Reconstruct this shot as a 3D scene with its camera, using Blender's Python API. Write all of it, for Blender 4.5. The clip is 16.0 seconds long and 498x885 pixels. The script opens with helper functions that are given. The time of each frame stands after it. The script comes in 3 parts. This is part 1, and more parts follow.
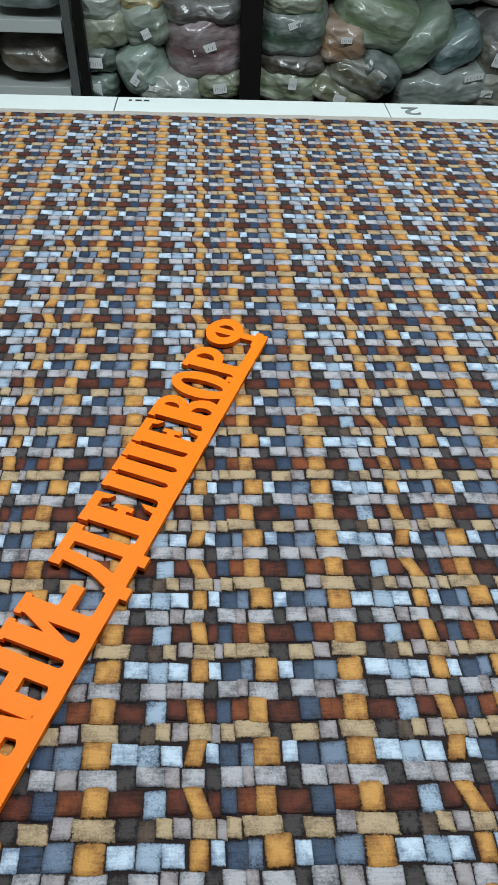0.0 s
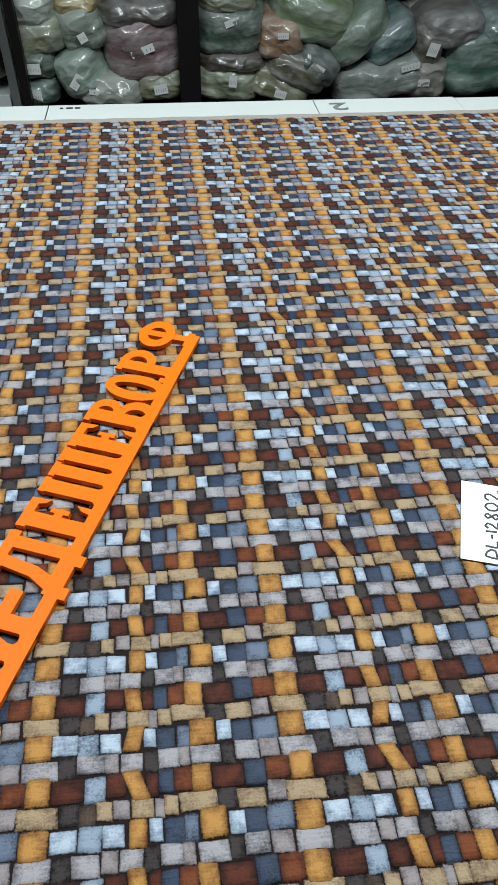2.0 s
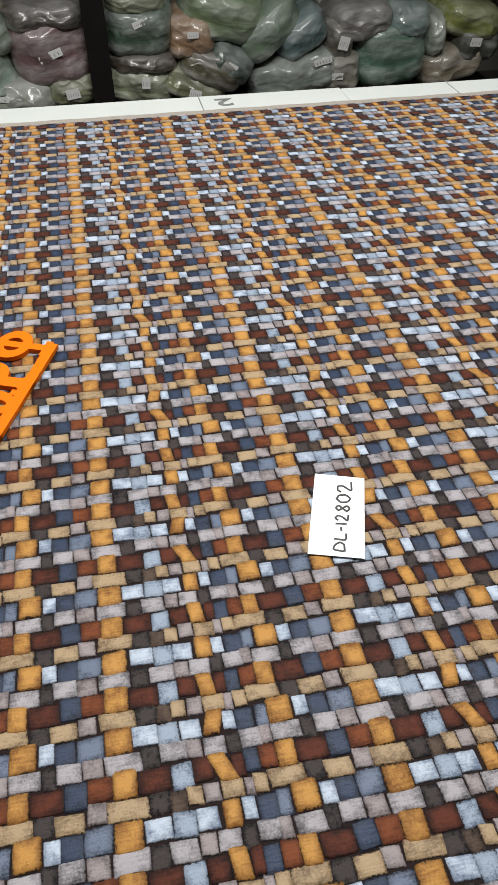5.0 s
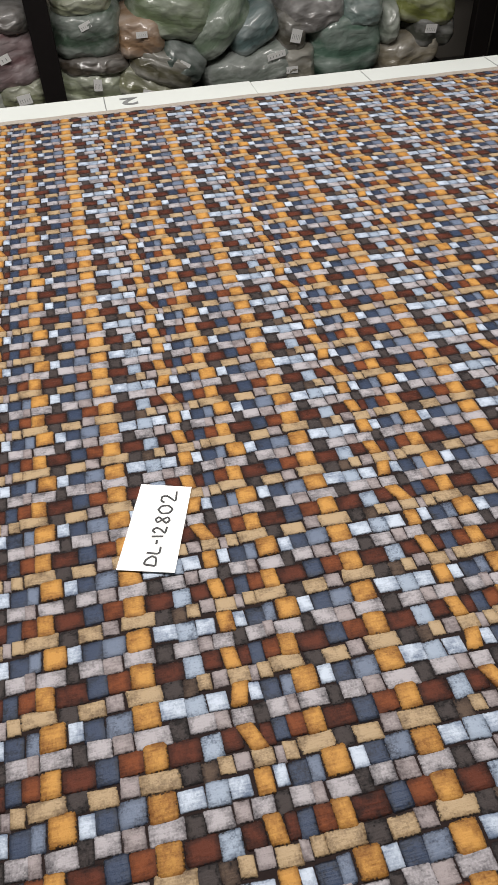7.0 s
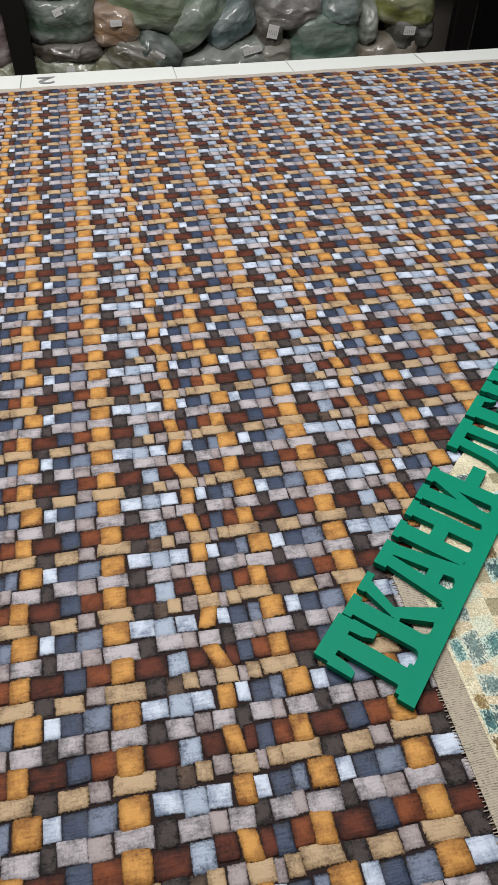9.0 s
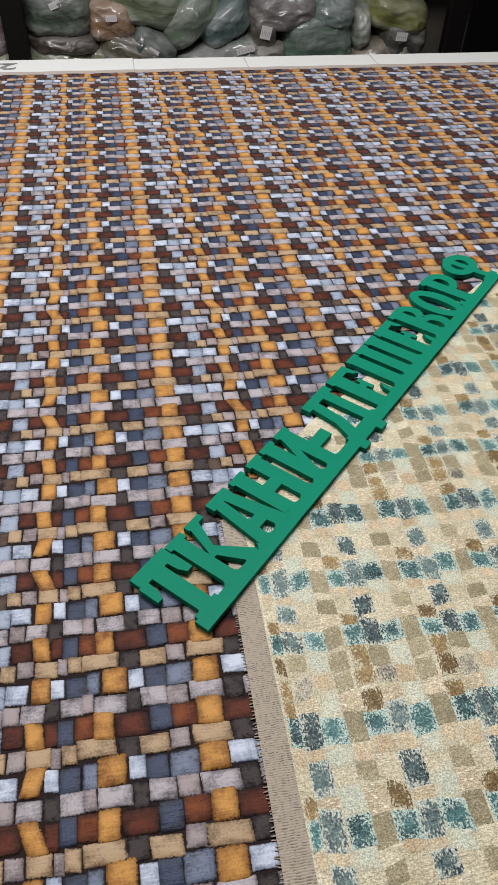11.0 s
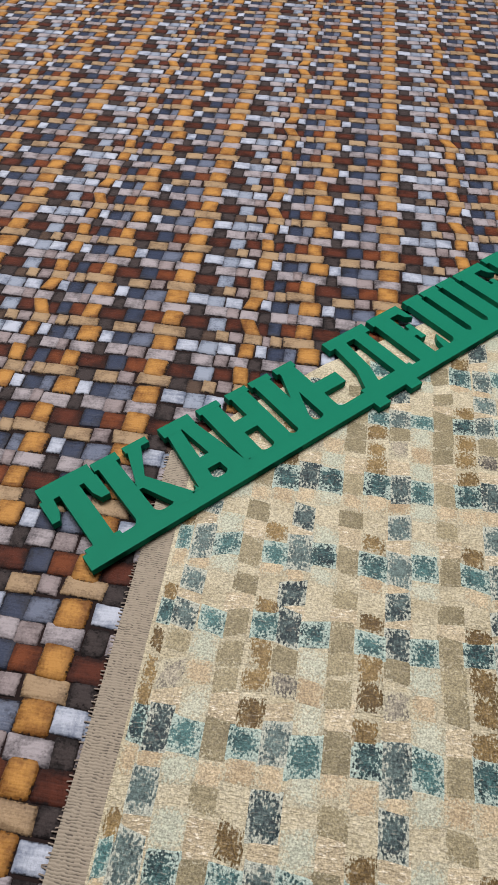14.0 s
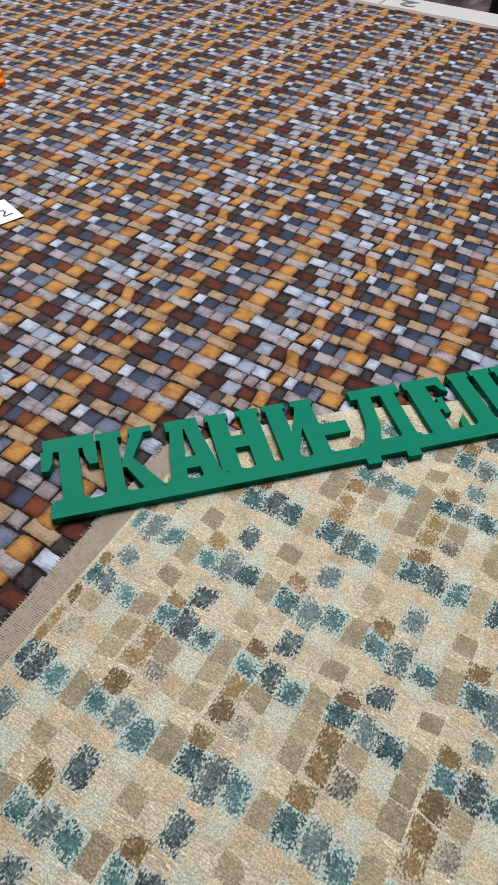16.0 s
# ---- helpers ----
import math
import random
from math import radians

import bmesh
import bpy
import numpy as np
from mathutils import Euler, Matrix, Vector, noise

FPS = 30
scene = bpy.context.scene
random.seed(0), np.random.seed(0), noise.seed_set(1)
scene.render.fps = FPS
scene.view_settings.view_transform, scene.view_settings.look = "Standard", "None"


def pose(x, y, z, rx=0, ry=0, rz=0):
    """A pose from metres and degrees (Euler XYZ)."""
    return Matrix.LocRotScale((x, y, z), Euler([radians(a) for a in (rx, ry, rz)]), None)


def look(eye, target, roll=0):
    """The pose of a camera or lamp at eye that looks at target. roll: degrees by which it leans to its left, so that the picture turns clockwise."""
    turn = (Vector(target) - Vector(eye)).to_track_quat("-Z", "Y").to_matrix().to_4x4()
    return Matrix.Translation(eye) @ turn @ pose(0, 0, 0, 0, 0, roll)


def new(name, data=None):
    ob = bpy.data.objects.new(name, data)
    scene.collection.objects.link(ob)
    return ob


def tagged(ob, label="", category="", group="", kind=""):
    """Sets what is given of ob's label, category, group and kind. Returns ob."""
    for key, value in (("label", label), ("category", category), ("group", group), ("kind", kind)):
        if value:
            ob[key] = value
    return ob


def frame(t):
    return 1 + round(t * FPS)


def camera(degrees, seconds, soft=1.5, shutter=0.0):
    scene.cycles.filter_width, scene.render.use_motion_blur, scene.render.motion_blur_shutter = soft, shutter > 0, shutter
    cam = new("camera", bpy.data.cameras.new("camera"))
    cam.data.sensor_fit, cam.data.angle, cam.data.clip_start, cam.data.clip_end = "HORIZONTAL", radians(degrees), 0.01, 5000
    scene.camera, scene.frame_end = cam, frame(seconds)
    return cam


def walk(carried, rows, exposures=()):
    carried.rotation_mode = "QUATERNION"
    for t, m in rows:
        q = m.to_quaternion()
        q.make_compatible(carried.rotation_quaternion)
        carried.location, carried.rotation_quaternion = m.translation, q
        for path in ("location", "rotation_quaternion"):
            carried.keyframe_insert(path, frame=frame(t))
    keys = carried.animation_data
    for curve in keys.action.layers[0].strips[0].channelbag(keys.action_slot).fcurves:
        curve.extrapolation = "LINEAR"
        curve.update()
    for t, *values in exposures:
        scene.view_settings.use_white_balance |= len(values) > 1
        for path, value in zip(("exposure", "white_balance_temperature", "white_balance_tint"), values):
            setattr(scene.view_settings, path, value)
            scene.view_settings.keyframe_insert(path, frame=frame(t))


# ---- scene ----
cam = camera(41.38, 16.0, soft=1.1)
PATH = [
    (0, (-0.238, 0.195, 0.440), (-0.145, 1.592, -0.988), 2.7),
    (0.5, (-0.229, 0.192, 0.446), (-0.109, 1.584, -0.984), 2.8),
    (1, (-0.220, 0.179, 0.455), (-0.084, 1.567, -0.979), 1.9),
    (1.5, (-0.209, 0.176, 0.454), (-0.048, 1.559, -0.982), 1.5),
    (2, (-0.201, 0.176, 0.456), (-0.027, 1.560, -0.977), 1.3),
    (2.5, (-0.189, 0.177, 0.457), (0.002, 1.562, -0.973), 1.2),
    (3, (-0.173, 0.176, 0.460), (0.035, 1.565, -0.964), 1.0),
    (5.3, (-0.072, 0.173, 0.446), (0.225, 1.533, -0.990), 0.0),
    (5.5, (-0.053, 0.173, 0.446), (0.250, 1.528, -0.993), -0.5),
    (6, (-0.011, 0.169, 0.445), (0.301, 1.530, -0.988), -1.5),
    (6.5, (0.026, 0.163, 0.442), (0.322, 1.524, -0.994), -2.1),
    (7, (0.062, 0.162, 0.435), (0.333, 1.528, -1.001), -2.4),
    (7.5, (0.120, 0.159, 0.430), (0.417, 1.516, -1.008), -1.4),
    (8, (0.165, 0.159, 0.422), (0.452, 1.501, -1.033), -0.1),
    (8.5, (0.199, 0.144, 0.419), (0.484, 1.504, -1.020), -0.7),
    (9, (0.236, 0.117, 0.412), (0.511, 1.482, -1.024), 0.3),
    (9.5, (0.275, 0.083, 0.419), (0.524, 1.467, -1.003), 1.2),
    (10, (0.292, 0.046, 0.425), (0.562, 1.436, -0.987), 1.8),
    (10.2, (0.300, 0.037, 0.428), (0.615, 1.423, -0.979), 3.0),
    (12.3, (0.427, 0.050, 0.382), (0.545, 1.394, -1.095), 2.0),
    (12.5, (0.432, 0.053, 0.379), (0.552, 1.399, -1.096), 3.1),
    (13, (0.446, 0.068, 0.361), (0.514, 1.396, -1.134), 4.1),
    (13.5, (0.469, 0.084, 0.343), (0.398, 1.373, -1.185), 3.0),
    (14, (0.482, 0.092, 0.332), (0.286, 1.372, -1.191), 0.3),
    (14.5, (0.492, 0.091, 0.330), (0.152, 1.347, -1.188), -0.4),
    (15, (0.525, 0.086, 0.351), (0.125, 1.341, -1.154), 0.0),
    (15.5, (0.558, 0.086, 0.356), (0.080, 1.334, -1.133), 0.5),
    (16, (0.594, 0.107, 0.355), (-0.056, 1.282, -1.127), 2.3),
]
EXPOSURES = [(0, 0.0, 5950, 0), (2, -0.04, 6100, 2), (3, -0.04, 6300, 5), (5.5, 0.04, 6900, 12), (8, 0.07, 7050, 14), (9, 0.07, 6850, 14),
             (10.2, 0.05, 6850, 17), (12.3, -0.20, 6750, 19), (14, -0.22, 7050, 21), (16, -0.21, 6750, 20)]
walk(cam, [(t, look(eye, target, roll)) for t, eye, target, roll in PATH], EXPOSURES)

# ---- light: a shop hall lit by ceiling panels ----
world = bpy.data.worlds.new("hall_air")
scene.world = world
world.use_nodes = True
world.node_tree.nodes["Background"].inputs[0].default_value = (0.9, 0.95, 1.0, 1)
world.node_tree.nodes["Background"].inputs[1].default_value = 0.012


def ceiling_lamp(x, y, z, sx, sy, watts, colour):
    data = bpy.data.lights.new("ceiling_lamp", "AREA")
    data.shape, data.size, data.size_y, data.energy, data.color = "RECTANGLE", sx, sy, watts, colour
    ob = new("ceiling_lamp", data)
    ob.location = (x, y, z)
    return ob


COOL = (0.95, 0.98, 1.0)
ceiling_lamp(0.42, 0.98, 1.84, 1.2, 0.4, 53, COOL)
ceiling_lamp(-1.3, 1.4, 1.84, 1.2, 0.4, 38, COOL)
ceiling_lamp(0.2, -1.5, 1.84, 1.2, 0.4, 5, COOL)
ceiling_lamp(0.5, 3.3, 1.84, 1.8, 0.3, 5.0, COOL)


# ---- materials ----
def srgb(r, g, b):
    f = lambda c: c / 12.92 if c <= 0.04045 else ((c + 0.055) / 1.055) ** 2.4
    return (f(r / 255), f(g / 255), f(b / 255), 1)


class Nodes:
    """A short way to write node trees."""

    def __init__(self, name):
        self.m = bpy.data.materials.new(name)
        self.m.use_nodes = True
        self.t = self.m.node_tree
        self.b = self.t.nodes["Principled BSDF"]

    def n(self, kind, **kw):
        nd = self.t.nodes.new(kind)
        for k, v in kw.items():
            if k == "operation":
                nd.operation = v
            elif k == "blend_type":
                nd.blend_type = v
            elif k == "data_type":
                nd.data_type = v
            elif k == "noise_dimensions":
                nd.noise_dimensions = v
        return nd

    def link(self, a, b):
        self.t.links.new(a, b)

    def put(self, sock, v):
        if isinstance(v, (int, float, tuple)):
            sock.default_value = v
        else:
            self.link(v, sock)

    def math(self, op, a, b=0.0):
        nd = self.n("ShaderNodeMath", operation=op)
        self.put(nd.inputs[0], a)
        self.put(nd.inputs[1], b)
        return nd.outputs[0]

    def mix(self, f, a, b, how="MIX"):
        nd = self.n("ShaderNodeMix", data_type="RGBA", blend_type=how)
        self.put(nd.inputs[0], f)
        self.put(nd.inputs[6], a)
        self.put(nd.inputs[7], b)
        return nd.outputs[2]

    def coords(self, which="Object"):
        return self.n("ShaderNodeTexCoord").outputs[which]

    def noise(self, vec, scale, detail=2.0, rough=0.5):
        nd = self.n("ShaderNodeTexNoise")
        self.link(vec, nd.inputs["Vector"])
        nd.inputs["Scale"].default_value, nd.inputs["Detail"].default_value, nd.inputs["Roughness"].default_value = scale, detail, rough
        return nd.outputs[0]

    def cells(self, vec, sx, sy):
        """One random value for each small cell of a grid."""
        mp = self.n("ShaderNodeMapping")
        self.link(vec, mp.inputs[0])
        mp.inputs["Scale"].default_value = (sx, sy, 0)
        fl = self.n("ShaderNodeVectorMath", operation="FLOOR")
        self.link(mp.outputs[0], fl.inputs[0])
        wn = self.n("ShaderNodeTexWhiteNoise")
        self.link(fl.outputs[0], wn.inputs["Vector"])
        return wn.outputs["Value"]

    def ramp(self, f, lo, hi):
        nd = self.n("ShaderNodeMapRange")
        self.put(nd.inputs[0], f)
        nd.inputs[1].default_value, nd.inputs[2].default_value = lo, hi
        return nd.outputs[0]

    def grain(self, vec, lo, hi):
        """Thread-by-thread lightness of a coarse weave, as a grey to multiply with."""
        nd = self.n("ShaderNodeMapRange")
        self.link(self.noise(vec, 1050, 2, 0.6), nd.inputs[0])
        nd.inputs[1].default_value, nd.inputs[2].default_value = 0.36, 0.64
        nd.inputs[3].default_value, nd.inputs[4].default_value = lo, hi
        cc = self.n("ShaderNodeCombineColor")
        for i in range(3):
            self.link(nd.outputs[0], cc.inputs[i])
        return cc.outputs[0]

    def bump(self, height, strength, distance):
        nd = self.n("ShaderNodeBump")
        self.link(height, nd.inputs["Height"])
        nd.inputs["Strength"].default_value, nd.inputs["Distance"].default_value = strength, distance
        self.link(nd.outputs[0], self.b.inputs["Normal"])


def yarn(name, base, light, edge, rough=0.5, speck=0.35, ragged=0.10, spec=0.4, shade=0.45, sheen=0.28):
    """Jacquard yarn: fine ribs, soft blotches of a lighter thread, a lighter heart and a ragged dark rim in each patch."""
    k = Nodes(name)
    base, light = tuple(c * 0.60 for c in base[:3]) + (1,), tuple(c * 0.60 for c in light[:3]) + (1,)
    obj, uv = k.coords(), k.coords("UV")
    pick = k.cells(obj, 900, 1100)
    mp = k.n("ShaderNodeMapping")
    k.link(obj, mp.inputs[0])
    mp.inputs["Scale"].default_value = (2.2, 1.0, 1.0)
    fibre = k.noise(mp.outputs[0], 260, 3, 0.6)
    sheet_noise = k.noise(obj, 85, 1)
    mp3 = k.n("ShaderNodeMapping")
    k.link(obj, mp3.inputs[0])
    mp3.inputs["Scale"].default_value = (0.16, 1.0, 1.0)
    rib = k.noise(mp3.outputs[0], 640, 1)
    soft = k.math("ADD", k.math("MULTIPLY", fibre, 0.7), k.math("MULTIPLY", sheet_noise, 1.5))
    soft = k.math("ADD", k.math("SUBTRACT", soft, 0.58), k.math("MULTIPLY", k.math("SUBTRACT", rib, 0.5), 0.7))
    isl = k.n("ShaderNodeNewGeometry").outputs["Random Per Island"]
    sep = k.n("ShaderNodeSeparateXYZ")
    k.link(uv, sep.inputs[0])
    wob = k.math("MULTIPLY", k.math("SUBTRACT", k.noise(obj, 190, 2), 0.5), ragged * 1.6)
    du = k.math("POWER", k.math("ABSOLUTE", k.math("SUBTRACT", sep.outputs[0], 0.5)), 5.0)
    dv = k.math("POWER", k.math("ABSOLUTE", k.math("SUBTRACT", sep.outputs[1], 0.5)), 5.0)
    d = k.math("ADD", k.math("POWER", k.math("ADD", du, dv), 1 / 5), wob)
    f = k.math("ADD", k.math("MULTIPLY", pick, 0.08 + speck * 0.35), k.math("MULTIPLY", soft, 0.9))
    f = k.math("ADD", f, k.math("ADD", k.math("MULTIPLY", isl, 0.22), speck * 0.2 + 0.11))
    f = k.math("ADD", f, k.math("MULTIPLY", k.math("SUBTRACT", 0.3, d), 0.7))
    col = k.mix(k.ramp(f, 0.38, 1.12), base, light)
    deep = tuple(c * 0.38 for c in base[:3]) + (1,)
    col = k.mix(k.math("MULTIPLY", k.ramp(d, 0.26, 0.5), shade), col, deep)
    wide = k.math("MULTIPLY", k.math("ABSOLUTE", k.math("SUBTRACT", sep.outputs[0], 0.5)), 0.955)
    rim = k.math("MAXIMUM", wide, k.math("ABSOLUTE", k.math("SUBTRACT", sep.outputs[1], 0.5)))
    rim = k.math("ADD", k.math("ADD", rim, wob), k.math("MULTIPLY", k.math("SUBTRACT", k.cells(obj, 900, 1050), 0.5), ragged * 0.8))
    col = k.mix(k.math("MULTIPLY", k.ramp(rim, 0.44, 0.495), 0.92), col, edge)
    k.put(k.b.inputs["Base Color"], col)
    k.put(k.b.inputs["Roughness"], rough)
    k.b.inputs["Specular IOR Level"].default_value = spec
    k.b.inputs["Sheen Weight"].default_value, k.b.inputs["Sheen Roughness"].default_value = sheen, 0.35
    k.bump(k.math("ADD", k.math("ADD", fibre, rib), k.math("MULTIPLY", pick, 0.4)), 0.6, 0.0005)
    return k.m


DARK = srgb(17, 12, 13)
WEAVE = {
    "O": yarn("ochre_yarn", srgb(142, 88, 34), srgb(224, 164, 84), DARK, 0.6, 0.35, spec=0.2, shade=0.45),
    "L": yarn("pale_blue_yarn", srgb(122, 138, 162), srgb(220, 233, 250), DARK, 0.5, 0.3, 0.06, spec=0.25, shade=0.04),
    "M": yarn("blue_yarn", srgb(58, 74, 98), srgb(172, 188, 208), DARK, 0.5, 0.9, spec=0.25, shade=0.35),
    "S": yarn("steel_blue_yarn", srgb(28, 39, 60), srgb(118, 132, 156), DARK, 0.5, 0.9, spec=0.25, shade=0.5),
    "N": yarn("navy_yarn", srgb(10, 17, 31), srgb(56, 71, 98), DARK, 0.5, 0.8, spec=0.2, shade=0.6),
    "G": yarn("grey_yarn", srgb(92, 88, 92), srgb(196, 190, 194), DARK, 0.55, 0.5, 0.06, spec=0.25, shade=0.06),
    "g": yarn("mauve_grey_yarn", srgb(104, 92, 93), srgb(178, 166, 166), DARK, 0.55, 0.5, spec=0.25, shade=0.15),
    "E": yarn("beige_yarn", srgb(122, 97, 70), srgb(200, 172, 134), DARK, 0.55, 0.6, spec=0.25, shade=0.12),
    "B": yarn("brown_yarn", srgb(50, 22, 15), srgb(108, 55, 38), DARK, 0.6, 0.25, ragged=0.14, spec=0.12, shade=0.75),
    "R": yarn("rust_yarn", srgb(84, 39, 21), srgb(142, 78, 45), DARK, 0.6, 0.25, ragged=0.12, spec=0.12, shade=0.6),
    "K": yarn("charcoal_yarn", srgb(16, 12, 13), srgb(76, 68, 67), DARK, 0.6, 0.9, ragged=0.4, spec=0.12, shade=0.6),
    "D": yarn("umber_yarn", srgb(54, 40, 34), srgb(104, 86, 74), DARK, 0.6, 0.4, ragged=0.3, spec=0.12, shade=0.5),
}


def plain(name, colour, rough=0.5, grain=30.0, amount=0.15, bump=0.2, metal=0.0, coat=0.0, spec=0.5):
    k = Nodes(name)
    obj = k.coords()
    big, fine = k.noise(obj, grain, 3), k.noise(obj, grain * 14, 2)
    dark = tuple(c * (1 - amount * 1.6) for c in colour[:3]) + (1,)
    f = k.math("ADD", k.math("MULTIPLY", big, 0.7), k.math("MULTIPLY", fine, 0.3))
    k.put(k.b.inputs["Base Color"], k.mix(k.ramp(f, 0.25, 0.7), dark, colour))
    k.put(k.b.inputs["Roughness"], rough)
    k.b.inputs["Metallic"].default_value = metal
    k.b.inputs["Coat Weight"].default_value = coat
    k.b.inputs["Coat Roughness"].default_value = 0.12
    k.b.inputs["Specular IOR Level"].default_value = spec
    if bump:
        k.bump(f, bump, 0.002)
    return k.m


BACKING = plain("dark_ground_weave", srgb(38, 29, 28), 0.85, 300, spec=0.1)
SELVAGE = plain("grey_selvage", srgb(158, 150, 140), 0.7, 260, 0.25)
STRIP = plain("white_laminate", srgb(196, 200, 196), 0.35, 6, 0.05, 0.02)
FAINT = plain("worn_marker", srgb(126, 128, 127), 0.5, 60, 0.4, 0)
PENCIL = plain("pencil_line", srgb(176, 178, 175), 0.6, 60, 0.3, 0)
INK = plain("black_marker", srgb(28, 28, 30), 0.5, 40, 0.1, 0)
TABLE = plain("white_table_board", srgb(205, 203, 196), 0.45, 8, 0.08, 0.05)
FLOOR = plain("grey_floor_tile", srgb(86, 82, 78), 0.5, 3, 0.2)
WALL = plain("painted_wall", srgb(128, 122, 114), 0.8, 4, 0.08)
CEIL = plain("white_ceiling", srgb(186, 186, 184), 0.8, 4, 0.05)
POST = plain("black_steel", srgb(24, 20, 20), 0.5, 12, 0.2, spec=0.25)
METAL = plain("galvanised_steel", srgb(170, 172, 172), 0.3, 12, 0.2, metal=0.8)
PAPER = plain("white_paper", srgb(238, 238, 236), 0.6, 20, 0.04, 0.05)
ORANGE = plain("orange_acrylic", srgb(232, 114, 16), 0.45, 10, 0.06, 0, spec=0.1)
GREEN = plain("green_acrylic", srgb(0, 118, 92), 0.4, 10, 0.06, 0, spec=0.02)


# ---- mesh helpers ----
def mesh_ob(name, verts, faces, mats, parent=None, mat_ids=None, uvs=None, smooth=False):
    me = bpy.data.meshes.new(name)
    me.from_pydata(verts, [], faces)
    for m in (mats if isinstance(mats, (list, tuple)) else [mats]):
        me.materials.append(m)
    if mat_ids is not None:
        me.polygons.foreach_set("material_index", mat_ids)
    if uvs is not None:
        me.uv_layers.new(name="UVMap").data.foreach_set("uv", uvs)
    if smooth:
        me.polygons.foreach_set("use_smooth", [True] * len(me.polygons) if smooth is True else smooth)
    me.update()
    ob = new(name, me)
    ob.parent = parent
    return ob


def part(name, bm, material, parent, label=""):
    me = bpy.data.meshes.new(name)
    bm.to_mesh(me)
    bm.free()
    me.materials.append(material)
    ob = new(name, me)
    ob.parent = parent
    return tagged(ob, label)


def box(x0, x1, y0, y1, z0, z1, bevel=0.0):
    bm = bmesh.new()
    bmesh.ops.create_cube(bm, size=1)
    bmesh.ops.scale(bm, vec=(x1 - x0, y1 - y0, z1 - z0), verts=bm.verts)
    bmesh.ops.translate(bm, vec=((x0 + x1) / 2, (y0 + y1) / 2, (z0 + z1) / 2), verts=bm.verts)
    if bevel:
        bmesh.ops.bevel(bm, geom=bm.edges[:], offset=bevel, segments=2, affect="EDGES", profile=0.5)
    return bm


def empty(name, label, category, group="", at=(0, 0, 0), kind=""):
    ob = new(name)
    ob.location = at
    return tagged(ob, label, category, group, kind)


# ---- the hall ----
FLOOR_Z, CEIL_Z = -0.86, 1.9
for nm, b, m, lab in (
        ("floor", box(-3.2, 3.7, -2.6, 4.4, FLOOR_Z - 0.1, FLOOR_Z), FLOOR, "grey tiled shop floor"),
        ("ceiling", box(-3.2, 3.7, -2.6, 4.4, CEIL_Z, CEIL_Z + 0.1), CEIL, "plain white ceiling"),
        ("wall_north", box(-3.2, 3.7, 4.3, 4.4, FLOOR_Z, CEIL_Z), WALL, "plain painted wall behind the shelves"),
        ("wall_south", box(-3.2, 3.7, -2.7, -2.6, FLOOR_Z, CEIL_Z), WALL, "plain painted wall"),
        ("wall_west", box(-3.3, -3.2, -2.6, 4.4, FLOOR_Z, CEIL_Z), WALL, "plain painted wall"),
        ("wall_east", box(3.7, 3.8, -2.6, 4.4, FLOOR_Z, CEIL_Z), WALL, "plain painted wall")):
    tagged(part(nm, b, m, None), lab, nm.split("_")[0], kind="structure")

# ---- the cutting table with its measuring strip ----
table = empty("cutting_table", "long white cutting table with a marked measuring strip", "table", at=(0, 0.75, FLOOR_Z))


def under(ob, thing):
    """Put ob under thing without moving it."""
    ob.parent = thing
    ob.matrix_parent_inverse = Matrix.Translation(-thing.location)
    return ob


under(part("tabletop", box(-1.9, 2.0, -0.06, 1.536, -0.042, -0.004, 0.002), TABLE, None), table)
for x in (-1.8, 1.9):
    for y in (0.0, 1.45):
        under(part("leg", box(x - 0.03, x + 0.03, y - 0.03, y + 0.03, FLOOR_Z, -0.042, 0.004), METAL, None), table)
under(part("apron", box(-1.75, 1.85, 1.43, 1.47, -0.13, -0.042, 0.002), METAL, None), table)
under(part("measuring_strip", box(-1.9, 0.3665, 1.405, 1.541, -0.004, -0.001, 0.0008), STRIP, None, "white strip with inked marks"), table)
under(part("measuring_strip", box(0.3675, 2.0, 1.405, 1.537, -0.004, -0.0015, 0.0008), STRIP, None, "white strip with inked marks"), table)
for x in (-0.935, -0.427, 0.081, 0.592, 0.860):
    under(part("tick_mark", box(x - 0.0009, x + 0.0009, 1.406, 1.5395 if x < 0.36 else 1.536, -0.0009, -0.0004), INK if x < -0.3 else FAINT if x < 0.3 else PENCIL, None), table)


def text_mesh(body, size, material, matrix, name, thick=0.0003, thin=0.0):
    cu = bpy.data.curves.new(name, "FONT")
    cu.body, cu.size, cu.extrude, cu.align_x, cu.align_y = body, size, thick, "CENTER", "CENTER"
    cu.resolution_u = 3
    cu.offset = -thin
    tmp = bpy.data.objects.new(name, cu)
    scene.collection.objects.link(tmp)
    bpy.context.view_layer.update()
    me = bpy.data.meshes.new_from_object(tmp.evaluated_get(bpy.context.evaluated_depsgraph_get()))
    bpy.data.objects.remove(tmp)
    bpy.data.curves.remove(cu)
    me.name = name
    me.materials.clear()
    me.materials.append(material)
    me.transform(matrix)
    return new(name, me)


under(text_mesh("2", 0.052, FAINT, pose(0.126, 1.503, -0.0006, 0, 0, 180) @ Matrix.Diagonal((1.35, 1, 1, 1)), "numeral", 0.0003, -0.0012), table)
for dx, w in ((0.022, 0.006), (0.034, 0.012), (0.050, 0.010)):
    under(part("faded_mark", box(-0.427 + dx, -0.427 + dx + w, 1.520, 1.527, -0.0009, -0.0004), INK, None), table)


